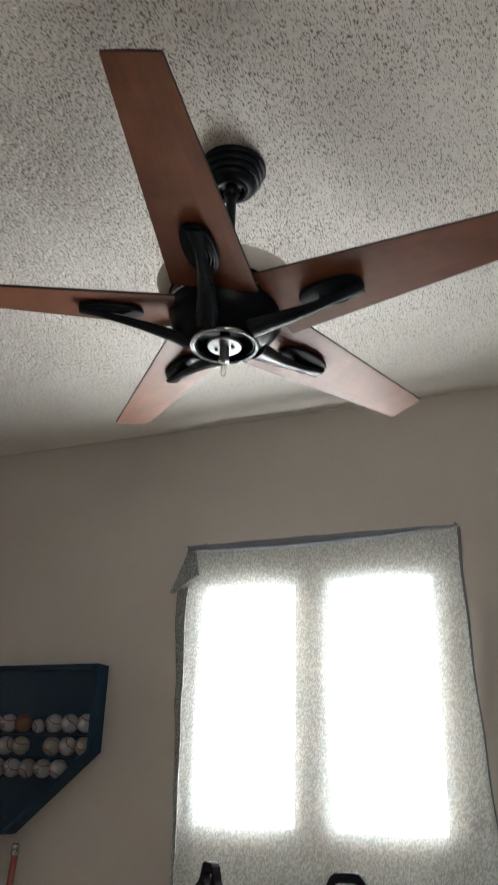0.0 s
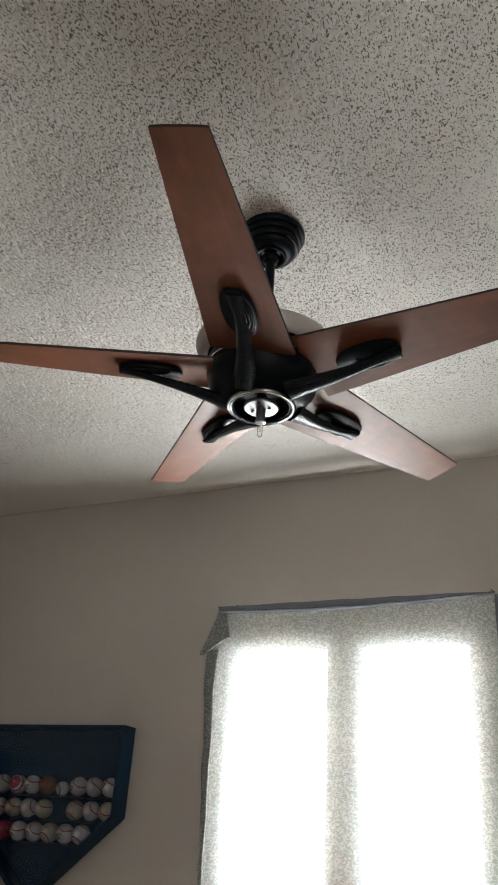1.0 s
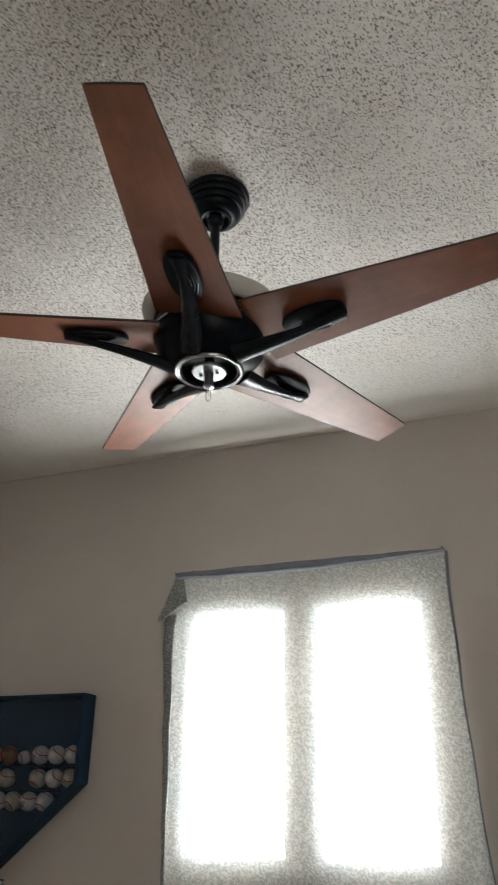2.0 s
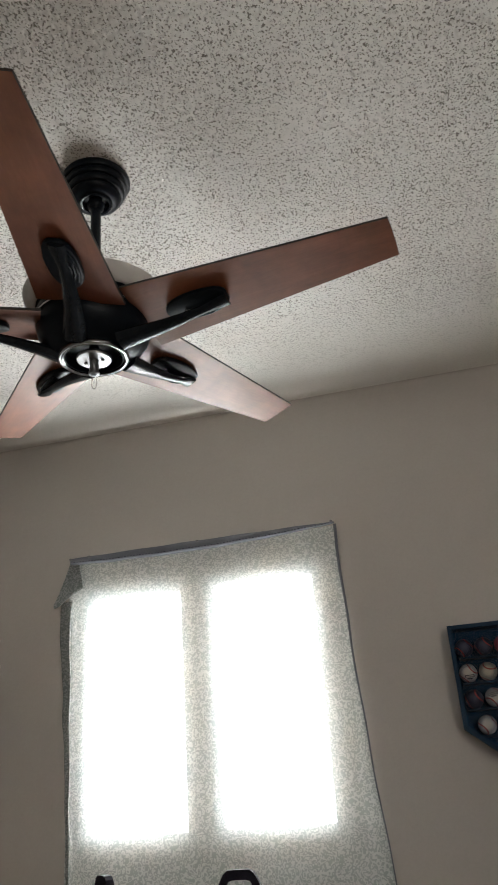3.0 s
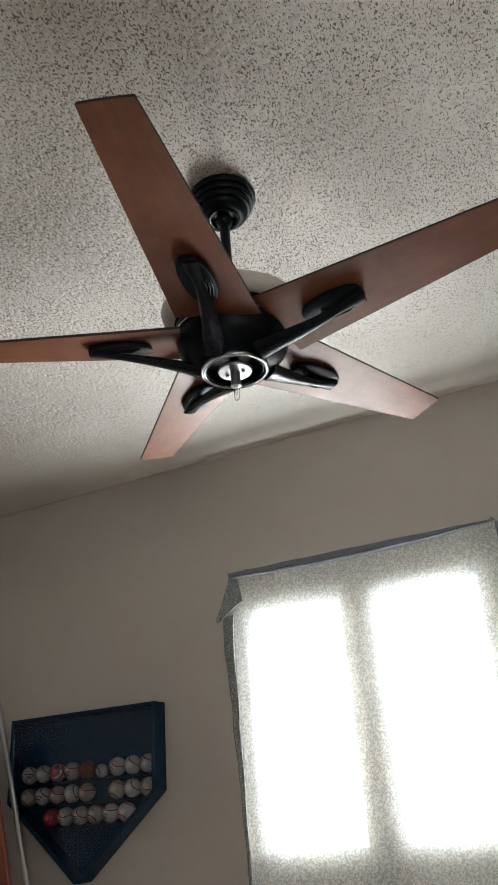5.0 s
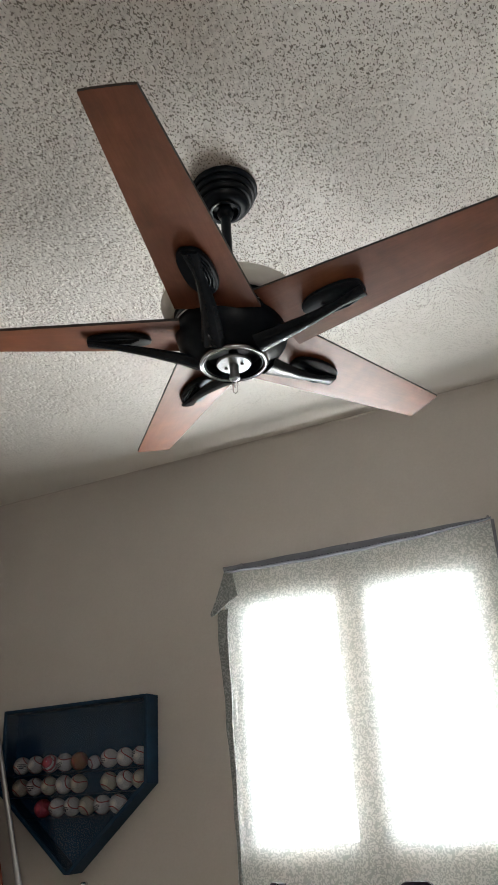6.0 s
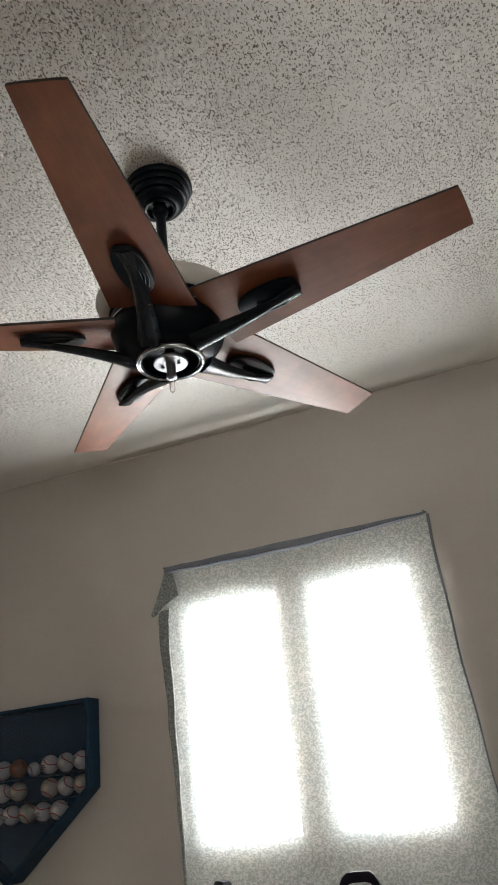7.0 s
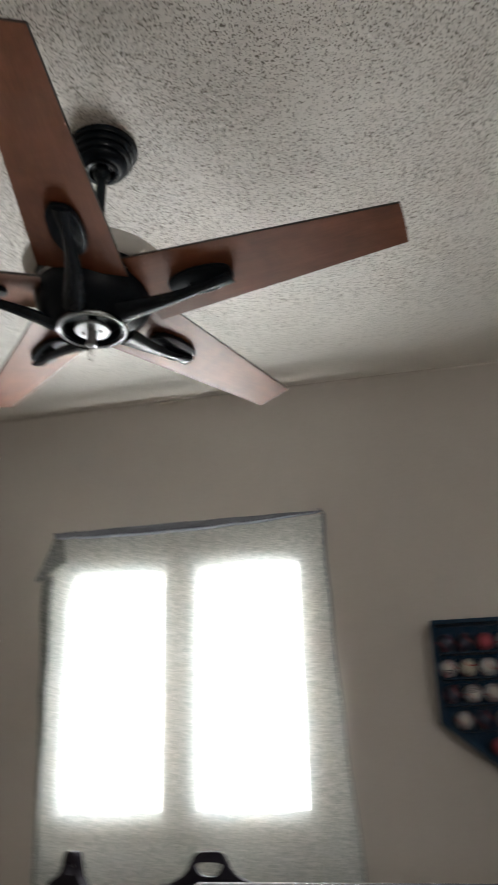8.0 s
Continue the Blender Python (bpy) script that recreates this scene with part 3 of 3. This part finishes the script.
    def blade_mesh():
        b = bmesh.new()
        r0, r1 = 0.124, 0.7212
        n = 14
        rows = []
        for i in range(n + 1):
            k = i / n
            r = r0 + (r1 - r0) * k
            half = 0.102 + (0.0522 - 0.102) * k
            z = 0.0
            rows.append((r, half, z))
        th = 0.0032
        top, bot = [], []
        for r, half, z in rows:
            yy = (-half, -half * 0.5, 0, half * 0.5, half)
            end = r == rows[-1][0]
            cut = [0.0015, 0, 0, 0, 0.0015] if end else [0] * 5
            top.append([b.verts.new((r - c, y, z + th)) for y, c in zip(yy, cut)])
            bot.append([b.verts.new((r - c, y, z - th)) for y, c in zip(yy, cut)])
        edge = []
        for i in range(n):
            for j in range(4):
                b.faces.new((top[i][j], top[i + 1][j], top[i + 1][j + 1], top[i][j + 1]))
                b.faces.new((bot[i][j], bot[i][j + 1], bot[i + 1][j + 1], bot[i + 1][j]))
            for j in (0, 4):
                edge.append(b.faces.new((top[i][j], bot[i][j], bot[i + 1][j], top[i + 1][j])))
        for j in range(4):
            edge.append(b.faces.new((top[0][j], top[0][j + 1], bot[0][j + 1], bot[0][j])))
            edge.append(b.faces.new((top[-1][j], bot[-1][j], bot[-1][j + 1], top[-1][j + 1])))
        for e in edge:
            e.material_index = 1
        return b
    blade = part("blade", blade_mesh(), [WOOD, EDGE], f, "red-brown walnut veneer blade with dark edge")

    def bracket():
        """The dark cast arm under a blade: a leaf-shaped plate, a swooping bar and a row of ribs."""
        b = bmesh.new()
        out = []
        for k in range(28):
            a = k * math.tau / 28
            ca, sa = math.cos(a), math.sin(a)
            wdt = 0.040 if sa > 0 else 0.036
            out.append((min(0.341, 0.268 + 0.077 * math.copysign(abs(ca) ** 0.85, ca)), 0.002 + wdt * math.copysign(abs(sa) ** 0.9, sa)))
        prism(b, out, (-0.017, -0.0042), "z", 0.004)
        plate = part("blade_bracket", b, BLACK, f, "black cast blade bracket", smooth=40)
        # the arm: a flat-bottomed bar with slanting flanks, broad at the hub, waisted, flaring to a blunt end on the leaf
        b = bmesh.new()
        spine, secs = [], []
        n = 22
        for i in range(n + 1):
            k = i / n
            r = 0.082 + (0.338 - 0.082) * k
            z = -0.070 + 0.050 * (1 - (1 - k) ** 2.0) - 0.009 * math.sin(math.pi * k)
            y = -0.010 + 0.020 * k * k + 0.014 * math.sin(math.pi * k)
            end = max(0.0, (k - 0.72) / 0.28)
            flat = 0.012 * (1 - k) ** 1.5 + 0.0045 + 0.010 * end * end * (3 - 2 * end)
            slant = 0.009 * (1 - k) + 0.0040
            h = 0.0075 * (1 - k) + 0.0035
            spine.append(Vector((r, y, z)))
            secs.append([Vector((0, p, q)) for p, q in ((-flat, -h), (0, -h - 0.0012), (flat, -h), (flat + 0.25 * slant, -0.8 * h), (flat + slant, 0.3 * h), (flat + 0.7 * slant, h), (-flat - 0.7 * slant, h), (-flat - slant, 0.3 * h), (-flat - 0.25 * slant, -0.8 * h))])
        sweep(b, spine, secs)
        part("arm", b, GLOSS, plate, "swooping black arm with a polished edge", smooth=38)
        for j in range(4):
            y = 0.035 - 0.0075 * j
            b = bmesh.new()
            tube(b, [(0.220 + 0.006 * j, y - 0.010, -0.0175), (0.25, y - 0.001, -0.0190), (0.29, y, -0.0190), (0.330 - 0.004 * abs(j - 1.5), y - 0.012, -0.0180)], 0.0026, 8)
            part("rib", b, GLOSS, plate, smooth=60)
        return plate
    plate = bracket()
    tip = 0.7212

    def seat(k):
        """Blade k about the hub, pitched, rising a little towards its root; the west one droops at its tip."""
        drop, lift, pitch = (0.027, 0.95, 12.5) if k == 4 else (0.0, -1.95, 11.4)
        return (Matrix.Translation((0, 0, BLADE_Z - drop)) @ Matrix.Rotation(radians(TH0 + 72 * k), 4, "Z") @ Matrix.Translation((tip, 0, 0)) @ Matrix.Rotation(radians(lift), 4, "Y")
                @ Matrix.Translation((-tip, 0, 0)) @ Matrix.Rotation(radians(-pitch), 4, "X"))
    for k in range(1, 5):
        copy_thing(blade, seat(k))
        copy_thing(plate, seat(k))
    blade.matrix_basis = seat(0)
    plate.matrix_basis = seat(0)


fan()


# ---------------------------------------------------------------- ball display cases
def ball_maker(name, mat, label, mark=True, radius=0.0352, stripes=False):
    """A baseball with its two curved seams; built once for each look."""
    e = empty(name)
    b = bmesh.new()
    bmesh.ops.create_uvsphere(b, u_segments=28, v_segments=18, radius=radius)
    part("cover", b, mat, e, smooth=180)
    pts = []
    for k in range(64):
        t = k * math.tau / 64
        a, c = 0.44, radius * 1.006
        v = Vector((math.cos(t) - a * math.cos(3 * t) * -0.6, math.sin(t) + a * math.sin(3 * t) * -0.6, 1.0 * math.sin(2 * t)))
        pts.append(v.normalized() * c)
    b = bmesh.new()
    rings = []
    for i, p in enumerate(pts):
        d = (pts[(i + 1) % 64] - pts[i - 1]).normalized()
        u = p.normalized()
        w = d.cross(u)
        rings.append([b.verts.new(p + (u * math.cos(q * math.tau / 5) * 0.0006 + w * math.sin(q * math.tau / 5) * 0.0022)) for q in range(5)])
    for i in range(64):
        a, c = rings[i], rings[(i + 1) % 64]
        for q in range(5):
            b.faces.new((a[q], a[(q + 1) % 5], c[(q + 1) % 5], c[q]))
    part("seam", b, SEAM, e, smooth=180)
    if mark:
        b = bmesh.new()
        bmesh.ops.create_uvsphere(b, u_segments=40, v_segments=40, radius=radius * 1.008)

        def printed(q):
            row = q.y / radius
            return q.z > 0.6 * radius and abs(q.x) < 0.52 * radius and (0.05 < row < 0.16 or -0.12 < row < -0.03 or (-0.34 < row < -0.2 and abs(q.x) < 0.3 * radius))
        bmesh.ops.delete(b, geom=[q for q in b.faces if not printed(q.calc_center_median())], context="FACES")
        part("print_mark", b, INK, e, smooth=180)
    if stripes:
        b = bmesh.new()
        bmesh.ops.create_uvsphere(b, u_segments=28, v_segments=36, radius=radius * 1.008)
        bmesh.ops.delete(b, geom=[q for q in b.faces if int((q.calc_center_median().z / radius + 1) * 4.5) % 2], context="FACES")
        part("stripes", b, BALLRED, e, "red stripes", smooth=180)
    return tagged(e, label, "baseball")


def plate_case(name, cx, top, width, side, drop, depth, rows, label, shelf_z):
    """A wall case in the shape of a home plate: frame boards, backing, shelves and a glass front."""
    c = empty(name, Matrix.Translation((cx, WALL_Y, top)))
    tagged(c, label, "display case")
    h = width / 2
    t = 0.014
    outline = [(-h, 0), (h, 0), (h, -side), (0.012, -drop), (-0.012, -drop), (-h, -side)]
    b = bmesh.new()
    prism(b, [(a * 0.985, d - 0.004 if d > -0.01 else d * 0.985) for a, d in outline], (-0.010, -0.0015), "y")
    part("back_panel", b, NAVY_BACK, c, "dark navy backing")
    n = len(outline)
    for k in range(n):
        p, q = Vector(outline[k]), Vector(outline[(k + 1) % n])
        def inner(i):
            v = Vector(outline[i % n])
            e0 = (v - Vector(outline[(i - 1) % n])).normalized()
            e1 = (Vector(outline[(i + 1) % n]) - v).normalized()
            n0, n1 = Vector((e0.y, -e0.x)), Vector((e1.y, -e1.x))
            m = (n0 + n1).normalized()
            return v + m * (t / max(0.5, m.dot(n0)))
        pi, qi = inner(k), inner(k + 1)
        b = bmesh.new()
        prism(b, [tuple(p), tuple(q), tuple(qi), tuple(pi)], (-depth, -0.0012), "y", 0.0015)
        part("frame_board", b, NAVY, c)
    for z, x0, x1 in shelf_z:
        b = bmesh.new()
        box(b, x0, x1, -depth + 0.012, -0.010, z - 0.006, z, 0.001)
        part("shelf", b, NAVY, c)
    b = bmesh.new()
    s = 0.955
    prism(b, [(a * s, -0.010 + (d + 0.006) * s) for a, d in outline], (-depth + 0.004, -depth + 0.007), "y")
    g = part("glass_front", b, TINTED, c, "smoky clear front with faint reflections")
    g.visible_shadow = False
    return c


BALLS = {
    "white": ball_maker("baseball", LEATHER, "white leather baseball with red stitching and dark print"),
    "plain": ball_maker("baseball", LEATHER, "white leather baseball with red stitching", False),
    "cream": ball_maker("baseball", CREAM, "aged cream leather baseball with red stitching", False),
    "stripe": ball_maker("baseball", LEATHER, "white souvenir baseball with red stripes", False, stripes=True),
    "small": ball_maker("baseball", LEATHER, "small white souvenir ball", False, 0.026),
    "red": ball_maker("baseball", BALLRED, "red leather souvenir baseball", False),
    "brown": ball_maker("baseball", BALLBROWN, "brown leather souvenir baseball", False),
}
rnd = random.Random(11)
SPARE = set(BALLS)


def put_ball(kind, x, z, y, group, scale=1.0):
    m = Matrix.Translation((x, y, z - (0.0092 if kind == "small" else 0))) @ Euler((rnd.uniform(1.2, 2.0), rnd.uniform(-0.4, 0.4), rnd.uniform(-0.7, 0.7))).to_matrix().to_4x4()
    if kind in SPARE:
        SPARE.discard(kind)
        ob = BALLS[kind]
        ob.matrix_basis = m
    else:
        ob = copy_thing(BALLS[kind], m)
    ob["group"] = group


LX, LTOP = -2.0805, 1.443
CASE_D = 0.086
R_ROWS_L = [(-0.184, 9, -0.2785, 0.0738), (-0.268, 9, -0.2785, 0.0738), (-0.350, 6, -0.1575, 0.0730)]
left_case = plate_case("display_case", LX, LTOP, 0.725, 0.326, 0.626, CASE_D, 0,
                       "navy home-plate-shaped case half filled with baseballs", [(-0.2595, -0.346, 0.346), (-0.3435, -0.325, 0.325), (-0.4255, -0.225, 0.225)])
KINDS_L = (("white", "plain", "stripe", "white", "brown", "small", "white", "plain", "white"),
           ("cream", "white", "cream", "plain", "cream", None, "cream", "plain", "cream"),
           ("red", "white", "white", "cream", "white", "plain"))
for (z, n, x0, pitch_x), kinds in zip(R_ROWS_L, KINDS_L):
    for k, kind in enumerate(kinds):
        if kind:
            put_ball(kind, LX + x0 + pitch_x * k, LTOP + z - 0.0400, WALL_Y - 0.048, "baseballs in the west case")

RX, RTOP = 0.052 + 0.376, 1.469
right_case = plate_case("display_case", RX, RTOP, 0.752, 0.328, 0.622, CASE_D, 0,
                        "navy home-plate-shaped case filled with souvenir baseballs",
                        [(-0.105, -0.352, 0.352), (-0.187, -0.352, 0.352), (-0.269, -0.352, 0.352), (-0.351, -0.33, 0.33), (-0.433, -0.245, 0.245)])
SMALL_BALLS = {
    "white": ball_maker("baseball", LEATHER, "white leather baseball with red stitching and dark print", True, 0.0300),
    "plain": ball_maker("baseball", LEATHER, "white leather baseball with red stitching", False, 0.0300),
    "cream": ball_maker("baseball", CREAM, "aged cream leather baseball with red stitching", False, 0.0300),
    "red": ball_maker("baseball", BALLRED, "red leather souvenir baseball", False, 0.0300),
    "navy": ball_maker("baseball", BALLNAVY, "dark navy souvenir baseball", False, 0.0300),
}
USED = set()
PATTERN = ("plain", "cream", "white", "plain", "navy", "white", "cream", "plain", "red", "white", "cream", "plain")
for row, (z, x0, count) in enumerate(((-0.105, -0.332, 11), (-0.187, -0.332, 11), (-0.269, -0.327, 11), (-0.351, -0.300, 10), (-0.433, -0.195, 7))):
    for k in range(count):
        kind = PATTERN[(k + 5 * row) % 12]
        if row in (0, 2):
            kind = ("navy", "navy", "red", "white")[k % 4] if row == 0 else ("navy", "white", "plain", "cream")[k % 4]
        m = Matrix.Translation((RX + x0 + 0.0645 * k, WALL_Y - 0.056, RTOP + z + 0.0303)) @ Euler((rnd.uniform(1.2, 2.0), rnd.uniform(-0.4, 0.4), rnd.uniform(-0.7, 0.7))).to_matrix().to_4x4()
        if kind in USED:
            ob = copy_thing(SMALL_BALLS[kind], m)
        else:
            USED.add(kind)
            ob = SMALL_BALLS[kind]
            ob.matrix_basis = m
        ob["group"] = "baseballs in the east case"


# ---------------------------------------------------------------- chairs by the window
def chair(m):
    """A moulded chair whose back rises to a carrying handle."""
    c = empty("chair")
    tagged(c, "dark plastic chair with a handle cut in its back", "chair", "chairs by the window")
    b = bmesh.new()
    # strips between the outer outline and the hole, mirrored, with thickness
    def face(poly):
        for s in (1, -1):
            prism(b, [(s * x, z) for x, z in poly], (-0.011, 0.011), "y")
    face([(0, 0.827), (0.012, 0.827), (0.030, 0.826), (0.030, 0.799), (0.018, 0.803), (0.0, 0.803)])
    face([(0.030, 0.826), (0.041, 0.818), (0.050, 0.803), (0.034, 0.793), (0.030, 0.799)])
    face([(0.050, 0.803), (0.058, 0.786), (0.072, 0.772), (0.026, 0.780), (0.034, 0.793)])
    face([(0.072, 0.772), (0.100, 0.758), (0.0, 0.758), (0.0, 0.769), (0.016, 0.771), (0.026, 0.780)])
    face([(0.100, 0.758), (0.135, 0.748), (0.170, 0.735), (0.190, 0.705), (0.0, 0.705), (0.0, 0.758)])
    face([(0.190, 0.705), (0.200, 0.62), (0.200, 0.46), (0.0, 0.46), (0.0, 0.705)])
    bmesh.ops.remove_doubles(b, verts=b.verts, dist=0.0002)
    part("backrest", b, PLASTIC, c, "dark plastic backrest with a handle hole")
    b = bmesh.new()
    box(b, -0.21, 0.21, -0.40, 0.012, 0.43, 0.462, 0.010)
    part("seat", b, PLASTIC, c, smooth=40)
    for x, y, lean in ((-0.18, -0.37, 0.03), (0.18, -0.37, 0.03), (-0.18, -0.02, -0.03), (0.18, -0.02, -0.03)):
        b = bmesh.new()
        tube(b, [(x, y, 0.44), (x * 1.08, y - lean, 0.0)], 0.013, 12)
        part("leg", b, GREY, c, smooth=60)
    c.matrix_basis = m
    return c


one = chair(pose(-0.583, 2.197, 0, 0, 0, 6))
copy_thing(one, pose(-0.975, 2.22, 0, 0, 0, -46))


# ---------------------------------------------------------------- grey-topped panel in front of the chairs
def headboard():
    h = empty("headboard", Matrix.Translation((0, 1.9, 0)))
    tagged(h, "charcoal panel with a dull grey top rail standing on the floor", "headboard")
    b = bmesh.new()
    box(b, -0.53, 0.95, -0.02, 0.02, 0.768, 0.794, 0.006)
    part("top_rail", b, RAIL, h, "dull grey top rail", smooth=40)
    b = bmesh.new()
    box(b, -0.50, 0.92, -0.012, 0.012, 0.20, 0.768)
    part("panel", b, DARKPANEL, h)
    for x in (-0.515, 0.935):
        b = bmesh.new()
        box(b, x - 0.018, x + 0.018, -0.018, 0.018, 0.0, 0.768, 0.004)
        part("post", b, GREY, h, smooth=40)


headboard()


# ---------------------------------------------------------------- poles and board by the west case
def west_corner():
    b = bmesh.new()
    e = empty("red_pole", Matrix.Translation((-2.015, WALL_Y - 0.10, 0)))
    tagged(e, "red lacquered pole with a silver cap standing on the floor", "pole")
    tube(b, [(0, 0, 0), (0, 0.02, 0.5), (0, 0.04, 0.755)], 0.013, 16)
    part("shaft", b, REDPAINT, e, smooth=60)
    b = bmesh.new()
    lathe(b, [(0, 0.752), (0.016, 0.752), (0.017, 0.756), (0.017, 0.768), (0.012, 0.771), (0.015, 0.775), (0.015, 0.786), (0.010, 0.791), (0, 0.792)], 20)
    bmesh.ops.translate(b, verts=b.verts, vec=(0, 0.04, 0))
    part("cap", b, CHROME, e, "silver metal cap", smooth=35)

    b = bmesh.new()
    tube(b, [(-1.826, 2.432, 0.012), (-2.214, 2.590, 0.838), (-2.459, 2.690, 1.367), (-2.654, 2.770, 1.79)], 0.012, 16)
    tagged(part("metal_pole", b, BRUSHED, smooth=60), "grey metal pole leaning on the wall", "pole")
    b = bmesh.new()
    box(b, 0, 0.38, -0.011, 0.011, 0, 1.30, 0.004)
    board = tagged(part("wooden_board", b, REDWOOD, smooth=40), "red-brown wooden board leaning against the wall", "board")
    board.matrix_basis = pose(-2.428, 2.55, 0.002, 0, -15, 0)


west_corner()
